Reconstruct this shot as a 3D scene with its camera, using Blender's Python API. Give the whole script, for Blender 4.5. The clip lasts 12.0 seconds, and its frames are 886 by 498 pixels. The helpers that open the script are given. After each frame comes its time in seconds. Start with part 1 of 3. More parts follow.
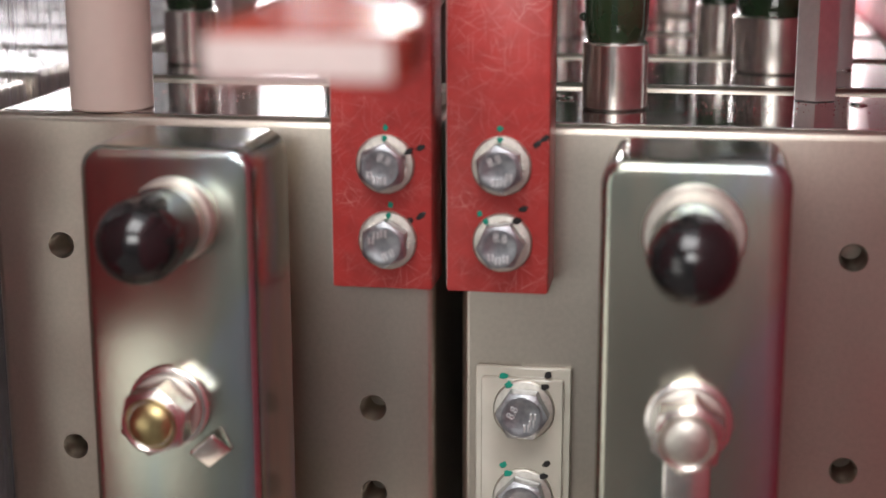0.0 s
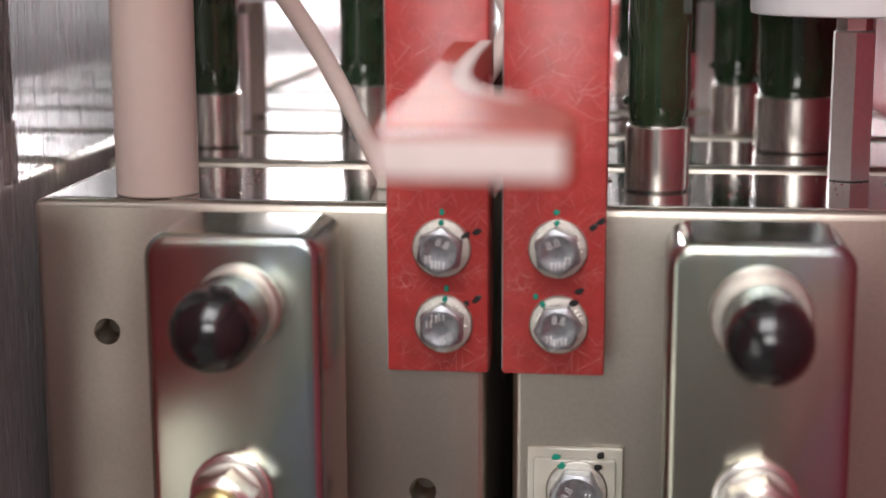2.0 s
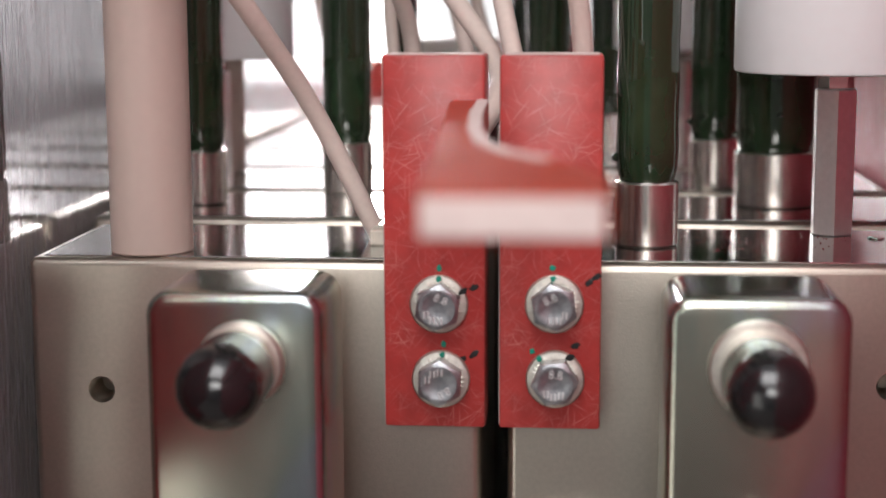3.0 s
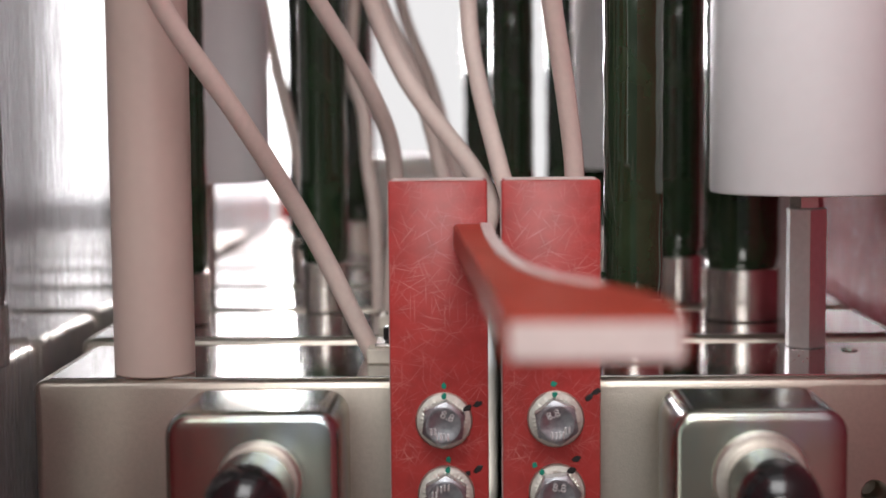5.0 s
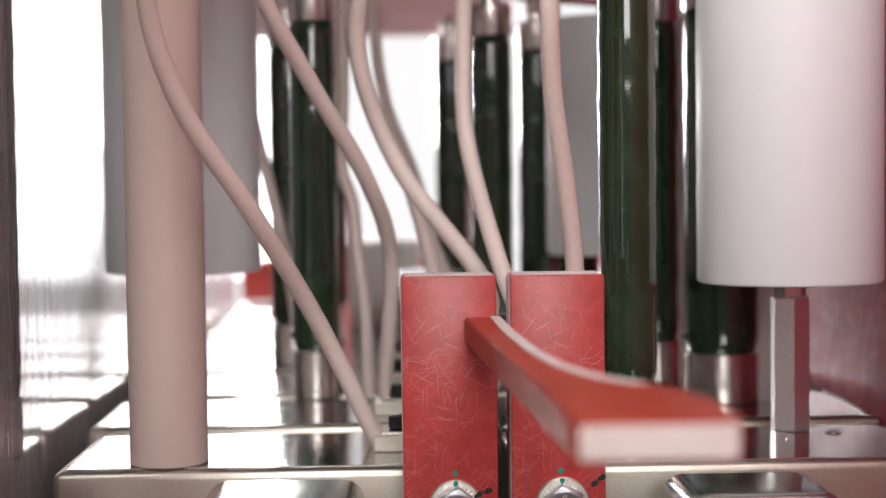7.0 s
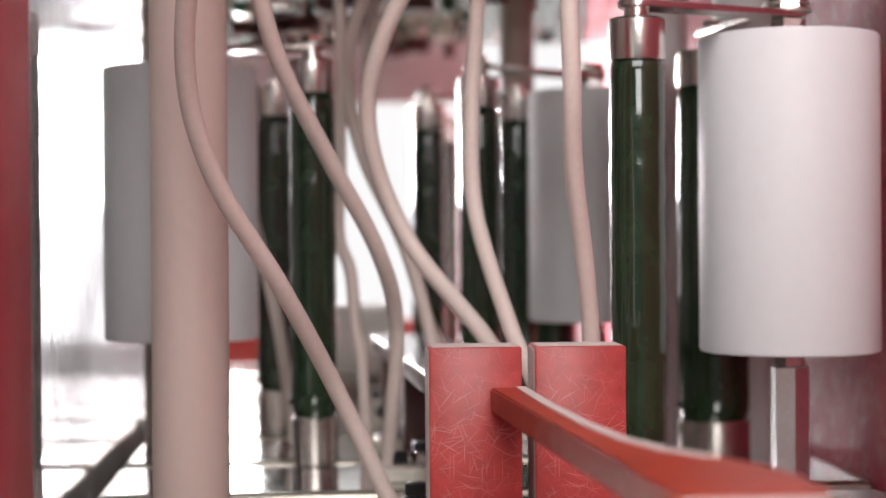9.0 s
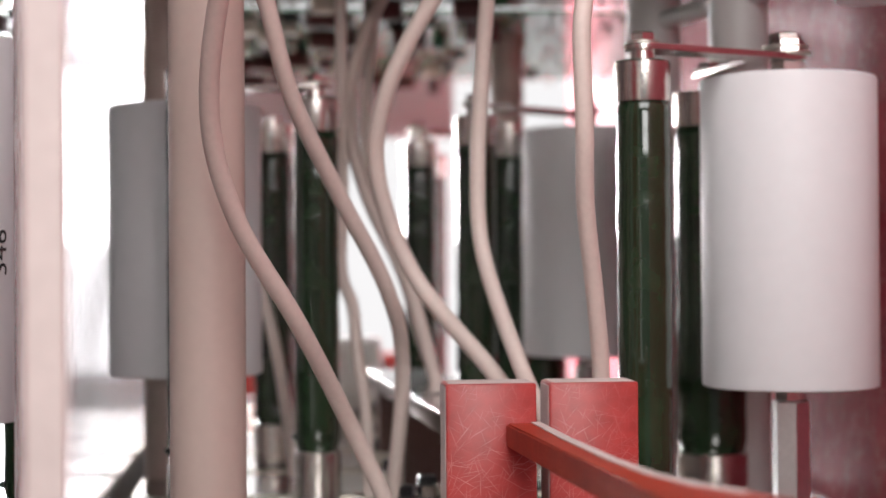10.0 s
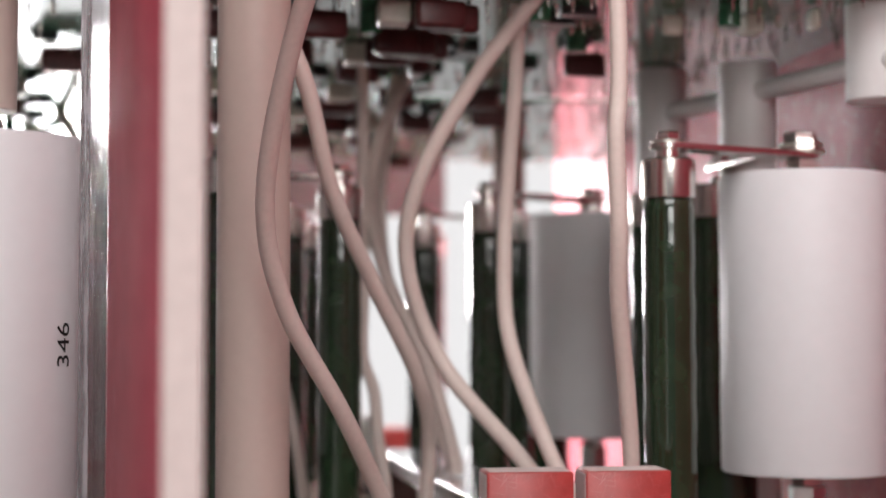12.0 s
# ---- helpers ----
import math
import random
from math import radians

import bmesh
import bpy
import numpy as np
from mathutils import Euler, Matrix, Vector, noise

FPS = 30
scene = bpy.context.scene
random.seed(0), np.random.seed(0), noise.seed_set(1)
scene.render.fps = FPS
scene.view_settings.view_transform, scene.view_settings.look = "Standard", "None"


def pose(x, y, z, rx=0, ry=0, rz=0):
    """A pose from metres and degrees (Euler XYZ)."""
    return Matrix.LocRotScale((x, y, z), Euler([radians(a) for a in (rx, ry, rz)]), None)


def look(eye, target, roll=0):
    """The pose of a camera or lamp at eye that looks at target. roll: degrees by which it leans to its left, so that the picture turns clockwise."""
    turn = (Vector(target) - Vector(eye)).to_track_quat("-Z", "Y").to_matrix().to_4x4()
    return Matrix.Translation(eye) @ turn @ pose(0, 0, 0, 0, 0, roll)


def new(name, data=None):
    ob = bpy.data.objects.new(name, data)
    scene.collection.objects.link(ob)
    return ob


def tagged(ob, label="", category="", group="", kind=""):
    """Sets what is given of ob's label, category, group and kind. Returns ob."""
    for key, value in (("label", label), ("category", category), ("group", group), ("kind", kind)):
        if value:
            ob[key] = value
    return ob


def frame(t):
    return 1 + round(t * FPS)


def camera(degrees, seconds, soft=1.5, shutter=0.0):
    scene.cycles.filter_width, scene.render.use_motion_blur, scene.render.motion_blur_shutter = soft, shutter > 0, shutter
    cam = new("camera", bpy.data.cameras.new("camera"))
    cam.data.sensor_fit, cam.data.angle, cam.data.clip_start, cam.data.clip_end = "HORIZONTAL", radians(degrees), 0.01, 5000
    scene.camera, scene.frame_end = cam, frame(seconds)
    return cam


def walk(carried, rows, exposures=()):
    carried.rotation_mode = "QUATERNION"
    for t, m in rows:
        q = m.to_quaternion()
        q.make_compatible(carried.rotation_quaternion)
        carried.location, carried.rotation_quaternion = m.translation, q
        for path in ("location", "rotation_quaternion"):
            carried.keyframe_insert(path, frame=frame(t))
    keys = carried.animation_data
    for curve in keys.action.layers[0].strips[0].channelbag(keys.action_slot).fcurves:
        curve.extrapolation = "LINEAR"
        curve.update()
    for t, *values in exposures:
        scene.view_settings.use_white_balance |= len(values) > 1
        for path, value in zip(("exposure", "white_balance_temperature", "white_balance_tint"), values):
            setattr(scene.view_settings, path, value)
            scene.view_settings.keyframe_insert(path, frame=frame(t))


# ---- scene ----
cam = camera(31.11, 12.0)
PATH = [
    (0, (0.05655, -0.36520, 0.21845), (-0.00625, 0.01860, 0.12505), -0.1),
    (0.5, (0.05020, -0.36645, 0.21825), (-0.00960, 0.01895, 0.13005), -0.0),
    (1, (0.04280, -0.36825, 0.21965), (-0.01360, 0.01895, 0.13605), -0.0),
    (1.5, (0.03565, -0.36940, 0.22025), (-0.01675, 0.01920, 0.14085), -0.1),
    (2, (0.02880, -0.37095, 0.22220), (-0.01780, 0.01885, 0.14580), -0.2),
    (2.5, (0.02275, -0.37285, 0.22275), (-0.01845, 0.01875, 0.15195), -0.2),
    (3, (0.01755, -0.37610, 0.22355), (-0.01585, 0.01750, 0.16035), -0.2),
    (5, (-0.00550, -0.39040, 0.22720), (-0.01450, 0.00800, 0.19180), -0.5),
    (5.5, (-0.00850, -0.39470, 0.23045), (-0.01490, 0.00390, 0.19885), -0.6),
    (6, (-0.01305, -0.39930, 0.23065), (-0.01545, -0.00010, 0.20565), -0.8),
    (6.5, (-0.01900, -0.40285, 0.23205), (-0.01600, -0.00345, 0.21085), -0.8),
    (7, (-0.02550, -0.40605, 0.23420), (-0.01630, -0.00645, 0.21640), -0.7),
    (9, (-0.05415, -0.41420, 0.23810), (-0.02335, -0.01540, 0.23490), -0.4),
    (9.5, (-0.06210, -0.41810, 0.23940), (-0.02590, -0.01990, 0.24000), -0.4),
    (10, (-0.06920, -0.42100, 0.24025), (-0.02840, -0.02320, 0.24465), -0.4),
    (10.5, (-0.07630, -0.42325, 0.24240), (-0.03170, -0.02585, 0.24920), -0.4),
    (11, (-0.08145, -0.42595, 0.24315), (-0.03425, -0.02895, 0.25375), -0.3),
    (11.5, (-0.08750, -0.42960, 0.24585), (-0.03790, -0.03300, 0.26025), -0.2),
    (12, (-0.09390, -0.43450, 0.24760), (-0.04190, -0.03850, 0.26820), -0.1),
]
walk(cam, [(t, look(eye, target, roll)) for t, eye, target, roll in PATH],
     exposures=[(0, 0.38), (3, 0.35), (4.8, 0.06), (7, 0.28), (9.5, 0.25), (11, 0.1), (12, 0.08)])
cam.data.dof.use_dof = True
cam.data.dof.focus_distance = 0.402
cam.data.dof.aperture_fstop = 11.0

# ---- light ----
world = bpy.data.worlds.new("room_air")
scene.world = world
world.use_nodes = True
world.node_tree.nodes["Background"].inputs[0].default_value = (0.80, 0.78, 0.80, 1)
world.node_tree.nodes["Background"].inputs[1].default_value = 0.95


def area_lamp(name, eye, target, w, h, watts, colour):
    d = bpy.data.lights.new(name, "AREA")
    d.shape, d.size, d.size_y, d.energy, d.color = "RECTANGLE", w, h, watts, colour
    ob = new(name, d)
    ob.matrix_world = look(eye, target)
    return ob


# overhead, front and side lights are unseen fills, added to brighten the fronts
area_lamp("overhead_fill", (-0.06, -0.66, 1.0), (0.04, 0, 0.16), 0.70, 0.60, 7.2, (1.0, 0.98, 0.98))
area_lamp("front_fill", (0.0, -1.14, 0.52), (0.03, 0.05, 0.25), 0.50, 0.30, 3.7, (1.0, 0.98, 0.97))
area_lamp("side_fill", (-0.72, -1.08, 0.0), (0.06, -0.05, 0.12), 0.62, 0.85, 2.0, (1.0, 0.98, 0.93))
area_lamp("back_lamp", (-0.20, 0.90, 0.38), (-0.05, 0.1, 0.22), 0.18, 0.24, 15.0, (1.0, 0.98, 1.0))

# ---- materials ----
def material(name, colour, rough=0.5, metal=0.0, vary=0.12, scale=60.0, bump=0.0, bump_scale=300.0, second=None,
             stretch=(1, 1, 1), coat=0.0, emit=0.0, trans=0.0, spec=0.5, blotch=8.0):
    m = bpy.data.materials.new(name)
    m.use_nodes = True
    nt = m.node_tree
    b = nt.nodes["Principled BSDF"]
    b.inputs["Roughness"].default_value = rough
    b.inputs["Metallic"].default_value = metal
    b.inputs["Coat Weight"].default_value = coat
    b.inputs["Coat Roughness"].default_value = 0.06
    b.inputs["Specular IOR Level"].default_value = spec
    b.inputs["Transmission Weight"].default_value = trans
    tc = nt.nodes.new("ShaderNodeTexCoord")
    mp = nt.nodes.new("ShaderNodeMapping")
    mp.inputs["Scale"].default_value = stretch
    nt.links.new(tc.outputs["Object"], mp.inputs["Vector"])
    fine = nt.nodes.new("ShaderNodeTexNoise")
    fine.inputs["Scale"].default_value = scale * 10
    fine.inputs["Detail"].default_value = 6
    big = nt.nodes.new("ShaderNodeTexNoise")
    big.inputs["Scale"].default_value = blotch * 5
    big.inputs["Detail"].default_value = 3
    for n in (fine, big):
        nt.links.new(mp.outputs[0], n.inputs["Vector"])
    add = nt.nodes.new("ShaderNodeMath")
    add.operation = "ADD"
    nt.links.new(fine.outputs[0], add.inputs[0])
    nt.links.new(big.outputs[0], add.inputs[1])
    rng = nt.nodes.new("ShaderNodeMapRange")
    rng.inputs["From Min"].default_value, rng.inputs["From Max"].default_value = 0.7, 1.3
    nt.links.new(add.outputs[0], rng.inputs["Value"])
    mix = nt.nodes.new("ShaderNodeMix")
    mix.data_type = "RGBA"
    other = second or tuple(max(0, c * (1 - 2 * vary)) for c in colour)
    mix.inputs[6].default_value = (*colour, 1)
    mix.inputs[7].default_value = (*other, 1)
    nt.links.new(rng.outputs[0], mix.inputs[0])
    nt.links.new(mix.outputs[2], b.inputs["Base Color"])
    rr = nt.nodes.new("ShaderNodeMapRange")
    rr.inputs["To Min"].default_value, rr.inputs["To Max"].default_value = rough * 0.85, min(1, rough * 1.2)
    nt.links.new(big.outputs[0], rr.inputs["Value"])
    nt.links.new(rr.outputs[0], b.inputs["Roughness"])
    if bump:
        bn = nt.nodes.new("ShaderNodeTexNoise")
        bn.inputs["Scale"].default_value = bump_scale * 5
        bn.inputs["Detail"].default_value = 4
        nt.links.new(mp.outputs[0], bn.inputs["Vector"])
        bu = nt.nodes.new("ShaderNodeBump")
        bu.inputs["Strength"].default_value = bump
        bu.inputs["Distance"].default_value = 0.0002
        nt.links.new(bn.outputs[0], bu.inputs["Height"])
        nt.links.new(bu.outputs[0], b.inputs["Normal"])
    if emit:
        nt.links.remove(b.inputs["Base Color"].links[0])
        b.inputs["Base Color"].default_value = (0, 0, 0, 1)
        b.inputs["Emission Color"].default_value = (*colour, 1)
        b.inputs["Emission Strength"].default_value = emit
    return m


def laminate(name, colour, pale, rough, dens, axis, gloss=0.0, needle=1.0):
    """Red fibre laminate: short pale glass fibres lying every way in resin. axis: the face's normal."""
    m = material(name, colour, rough, 0.0, 0.16, 25, 0.15, 260, blotch=5)
    nt = m.node_tree
    b = nt.nodes["Principled BSDF"]
    b.inputs["Coat Weight"].default_value = gloss
    b.inputs["Coat Roughness"].default_value = 0.16
    base = b.inputs["Base Color"].links[0].from_socket
    tc = nt.nodes.new("ShaderNodeTexCoord")
    total = None
    for k in range(9):
        mp = nt.nodes.new("ShaderNodeMapping")
        mp.vector_type = "TEXTURE"
        a = 0.35 + k * math.pi / 9
        long, thin = 0.011 * needle * (1 + 0.3 * (k % 3)), 0.00042 * needle
        mp.inputs["Location"].default_value = (0.013 * k, 0.007 * k, 0.019 * k)
        mp.inputs["Rotation"].default_value = (a, 0, 0) if axis == "x" else (0, a, 0)
        mp.inputs["Scale"].default_value = (0.02, thin, long) if axis == "x" else (thin, 0.02, long)
        nt.links.new(tc.outputs["Object"], mp.inputs["Vector"])
        wob = nt.nodes.new("ShaderNodeTexNoise")
        wob.inputs["Scale"].default_value = 0.35
        nt.links.new(mp.outputs[0], wob.inputs["Vector"])
        ad = nt.nodes.new("ShaderNodeVectorMath")
        ad.operation = "MULTIPLY_ADD"
        ad.inputs[1].default_value = (1.6, 1.6, 1.6)
        nt.links.new(wob.outputs["Color"], ad.inputs[0])
        nt.links.new(mp.outputs[0], ad.inputs[2])
        v = nt.nodes.new("ShaderNodeTexVoronoi")
        v.inputs["Scale"].default_value = 1.0
        nt.links.new(ad.outputs[0], v.inputs["Vector"])
        rg = nt.nodes.new("ShaderNodeMapRange")
        rg.inputs["From Min"].default_value, rg.inputs["From Max"].default_value = 0.20, 0.08
        nt.links.new(v.outputs["Distance"], rg.inputs["Value"])
        if total is None:
            total = rg.outputs[0]
        else:
            mx = nt.nodes.new("ShaderNodeMath")
            mx.operation = "MAXIMUM"
            nt.links.new(total, mx.inputs[0])
            nt.links.new(rg.outputs[0], mx.inputs[1])
            total = mx.outputs[0]
    gate = nt.nodes.new("ShaderNodeTexNoise")
    gate.inputs["Scale"].default_value = 90
    gate.inputs["Detail"].default_value = 4
    nt.links.new(tc.outputs["Object"], gate.inputs["Vector"])
    gr = nt.nodes.new("ShaderNodeMapRange")
    gr.inputs["From Min"].default_value, gr.inputs["From Max"].default_value = 0.38, 0.66
    gr.inputs["To Max"].default_value = dens
    nt.links.new(gate.outputs[0], gr.inputs["Value"])
    mul = nt.nodes.new("ShaderNodeMath")
    mul.operation = "MULTIPLY"
    nt.links.new(total, mul.inputs[0])
    nt.links.new(gr.outputs[0], mul.inputs[1])
    mix = nt.nodes.new("ShaderNodeMix")
    mix.data_type = "RGBA"
    nt.links.new(mul.outputs[0], mix.inputs[0])
    nt.links.new(base, mix.inputs[6])
    mix.inputs[7].default_value = (*pale, 1)
    nt.links.new(mix.outputs[2], b.inputs["Base Color"])
    return m


def tarnished_zinc():
    """Passivated zinc: soft drifting bands of straw, green, blue and violet, with fine handling marks."""
    m = material("zinc_plate", (0.6, 0.6, 0.6), 0.22, 1.0, 0.1, 20, 0.12, 160, blotch=5)
    nt = m.node_tree
    b = nt.nodes["Principled BSDF"]
    tc = nt.nodes.new("ShaderNodeTexCoord")
    mp = nt.nodes.new("ShaderNodeMapping")
    mp.inputs["Scale"].default_value = (1.0, 1.0, 0.35)
    nt.links.new(tc.outputs["Object"], mp.inputs["Vector"])
    drift = nt.nodes.new("ShaderNodeTexNoise")
    drift.inputs["Scale"].default_value = 28
    drift.inputs["Detail"].default_value = 3
    drift.inputs["Distortion"].default_value = 0.6
    nt.links.new(mp.outputs[0], drift.inputs["Vector"])
    ramp = nt.nodes.new("ShaderNodeValToRGB")
    el = ramp.color_ramp.elements
    el[0].position, el[0].color = 0.30, (0.568, 0.544, 0.448, 1)
    el[1].position, el[1].color = 0.72, (0.523, 0.553, 0.595, 1)
    for p, c in ((0.40, (0.593, 0.581, 0.485, 1)), (0.47, (0.485, 0.533, 0.461, 1)), (0.52, (0.475, 0.535, 0.571, 1)), (0.56, (0.542, 0.500, 0.548, 1)), (0.61, (0.588, 0.564, 0.468, 1))):
        e = el.new(p)
        e.color = c
    nt.links.new(drift.outputs[0], ramp.inputs[0])
    worn = nt.nodes.new("ShaderNodeMix")
    worn.data_type, worn.blend_type = "RGBA", "MULTIPLY"
    worn.inputs[0].default_value = 0.35
    nt.links.new(ramp.outputs[0], worn.inputs[6])
    nt.links.new(b.inputs["Base Color"].links[0].from_socket, worn.inputs[7])
    nt.links.new(worn.outputs[2], b.inputs["Base Color"])
    return m


NICKEL = material("nickel_plate", (0.51, 0.465, 0.40), 0.33, 1.0, 0.06, 80, 0.22, 360)
LID = material("polished_lid", (0.50, 0.49, 0.47), 0.11, 1.0, 0.06, 60, 0.06, 300)
ZINC = tarnished_zinc()
STEEL = material("bright_steel", (0.78, 0.73, 0.69), 0.24, 1.0, 0.08, 60, 0.08, 400)
BOLTM = material("blued_zinc", (0.50, 0.52, 0.55), 0.34, 1.0, 0.2, 70, 0.3, 240)
MARKM = material("frosted_zinc", (0.80, 0.80, 0.80), 0.42, 0.9, 0.1, 70, 0.4, 260)
WASHER = material("dull_zinc", (0.74, 0.72, 0.65), 0.42, 1.0, 0.12, 90, 0.2, 500)
BRASS = material("yellow_zinc", (0.55, 0.44, 0.22), 0.3, 1.0, 0.15, 60)
BLACK = material("black_rubber", (0.012, 0.012, 0.013), 0.16, 0.0, 0.1, 40, coat=0.3)
WHITE = material("white_plastic", (0.78, 0.76, 0.75), 0.42, 0.0, 0.02, 30, 0.03, 200)
CAPW = material("white_sleeve", (0.76, 0.75, 0.76), 0.5, 0.0, 0.02, 20, 0.03, 150)
TUBEW = material("beige_tube", (0.54, 0.43, 0.38), 0.45, 0.0, 0.03, 30, 0.04, 200)
CABLE = material("beige_silicone", (0.68, 0.57, 0.515), 0.5, 0.0, 0.05, 60, 0.08, 400)
GREEN = material("dark_green_glaze", (0.022, 0.044, 0.021), 0.09, 0.0, 0.25, 15, 0.06, 60, coat=0.6)
PCBG = material("green_solder_mask", (0.05, 0.17, 0.09), 0.14, 0.0, 0.2, 30)
DARK = material("dark_component", (0.02, 0.02, 0.022), 0.35, 0.0, 0.2, 40)
MAROON = material("maroon_component", (0.10, 0.02, 0.02), 0.35, 0.0, 0.2, 40)
CREAM = material("cream_component", (0.72, 0.68, 0.58), 0.4, 0.0, 0.1, 40)
REDWALL = laminate("red_laminate_wall", (0.56, 0.07, 0.105), (0.92, 0.66, 0.70), 0.44, 0.8, "x", 0.0, 1.2)
REDWALL.node_tree.nodes["Principled BSDF"].inputs["Specular IOR Level"].default_value = 0.22
REDPANEL = laminate("red_laminate_panel", (0.56, 0.07, 0.105), (0.85, 0.50, 0.55), 0.5, 0.4, "x", 0.0, 1.2)
REDPANEL.node_tree.nodes["Principled BSDF"].inputs["Specular IOR Level"].default_value = 0.12
REDBAR = laminate("red_laminate", (0.46, 0.050, 0.045), (0.72, 0.36, 0.32), 0.32, 0.5, "y", 0.0, 1.35)
REDSTRIP = laminate("orange_red_laminate", (0.40, 0.045, 0.022), (0.7, 0.3, 0.2), 0.34, 0.2, "y")
REDSTRIP.node_tree.nodes["Principled BSDF"].inputs["Specular IOR Level"].default_value = 0.07
PALE = material("sawn_laminate_edge", (0.68, 0.58, 0.55), 0.6, 0.0, 0.1, 60)
BRONZE = material("browned_steel", (0.16, 0.11, 0.10), 0.32, 0.9, 0.15, 60, 0.15, 300)
FOIL = material("wrinkled_foil", (0.78, 0.76, 0.76), 0.22, 1.0, 0.08, 60, 0.35, 60)
ALU = material("aluminium_hex", (0.80, 0.80, 0.80), 0.35, 1.0, 0.06, 60, 0.15, 400)
FLOORM = material("dark_floor", (0.20, 0.19, 0.18), 0.6)


def hazy_sheet():
    """Clear plastic, hazy and finely scored upright: most light passes, glancing views turn glossy."""
    m = material("hazy_clear_sheet", (0.62, 0.58, 0.60), 0.16, 0.0, 0.08, 30, 0.5, 120, stretch=(1, 1, 0.06))
    nt = m.node_tree
    b = nt.nodes["Principled BSDF"]
    clear = nt.nodes.new("ShaderNodeBsdfRefraction")
    clear.inputs["Color"].default_value = (0.93, 0.92, 0.93, 1)
    clear.inputs["Roughness"].default_value = 0.16
    clear.inputs["IOR"].default_value = 1.04
    score = nt.nodes.new("ShaderNodeTexNoise")
    score.inputs["Scale"].default_value = 900
    score.inputs["Detail"].default_value = 5
    nt.links.new(nt.nodes["Mapping"].outputs[0], score.inputs["Vector"])
    haze = nt.nodes.new("ShaderNodeMapRange")
    haze.inputs["From Min"].default_value, haze.inputs["From Max"].default_value = 0.35, 0.75
    haze.inputs["To Min"].default_value, haze.inputs["To Max"].default_value = 0.22, 0.62
    nt.links.new(score.outputs[0], haze.inputs["Value"])
    mix = nt.nodes.new("ShaderNodeMixShader")
    nt.links.new(haze.outputs[0], mix.inputs[0])
    nt.links.new(clear.outputs[0], mix.inputs[1])
    nt.links.new(b.outputs[0], mix.inputs[2])
    nt.links.new(mix.outputs[0], nt.nodes["Material Output"].inputs["Surface"])
    return m


SHEET = hazy_sheet()
GREYWALL = material("grey_room_wall", (0.42, 0.42, 0.41), 0.8)
DARKWALL = material("dark_room_wall", (0.20, 0.20, 0.20), 0.8)
GLOW = material("glowing_backdrop", (1.0, 0.99, 1.0), 0.8, emit=0.8)
WINDOW = material("daylit_window", (1.0, 0.99, 1.0), 0.8, emit=3.5)
PAINTG = material("green_mark", (0.0, 0.30, 0.20), 0.5)
PAINTB = material("black_mark", (0.01, 0.01, 0.01), 0.5)
CLEAR = material("clear_yellowed_plastic", (0.66, 0.63, 0.53), 0.2, 0.0, 0.12, 8, 0.1, 60, coat=0.5, trans=0.2)

# ---- mesh tools (millimetres) ----
MM = 0.001


def part(name, bm, mat, parent=None, label="", angle=35, at=(0, 0, 0)):
    """One mesh object out of a bmesh in millimetres."""
    bmesh.ops.recalc_face_normals(bm, faces=bm.faces)
    me = bpy.data.meshes.new(name)
    bm.to_mesh(me)
    bm.free()
    me.transform(Matrix.Diagonal((MM, MM, MM, 1)))
    for p in me.polygons:
        p.use_smooth = True
    me.set_sharp_from_angle(angle=radians(angle))
    for one in mat if isinstance(mat, (list, tuple)) else (mat,):
        me.materials.append(one)
    ob = new(name, me)
    ob.location = [c * MM for c in at]
    if parent:
        ob.parent = parent
    if label:
        tagged(ob, label)
    return ob


def thing(name, x, y, z, label, category, group="", kind=""):
    ob = new(name)
    ob.empty_display_size = 0.01
    ob.location = (x * MM, y * MM, z * MM)
    return tagged(ob, label, category, group, kind)


def box(x0, x1, y0, y1, z0, z1, bev=0.0, seg=2, bm=None):
    bm = bm or bmesh.new()
    m = Matrix.Translation(((x0 + x1) / 2, (y0 + y1) / 2, (z0 + z1) / 2)) @ Matrix.Diagonal((x1 - x0, y1 - y0, z1 - z0, 1))
    vs = bmesh.ops.create_cube(bm, size=1, matrix=m)["verts"]
    if bev:
        es = list({e for v in vs for e in v.link_edges})
        bmesh.ops.bevel(bm, geom=es, offset=bev, segments=seg, profile=0.5, affect="EDGES")
    return bm


def lathe(profile, x=0, y=0, z=0, seg=40, axis="z", bm=None):
    """A turned body: (radius, height) pairs, closed at both ends."""
    bm = bm or bmesh.new()
    rings = []
    for r, h in profile:
        ring = []
        for i in range(seg):
            a = 2 * math.pi * i / seg
            c, s = r * math.cos(a), r * math.sin(a)
            p = {"z": (c, s, h), "y": (c, h, s), "x": (h, c, s)}[axis]
            ring.append(bm.verts.new((p[0] + x, p[1] + y, p[2] + z)))
        rings.append(ring)
    for a, b in zip(rings, rings[1:]):
        for i in range(seg):
            bm.faces.new((a[i], a[(i + 1) % seg], b[(i + 1) % seg], b[i]))
    bm.faces.new(rings[0])
    bm.faces.new(rings[-1])
    return bm


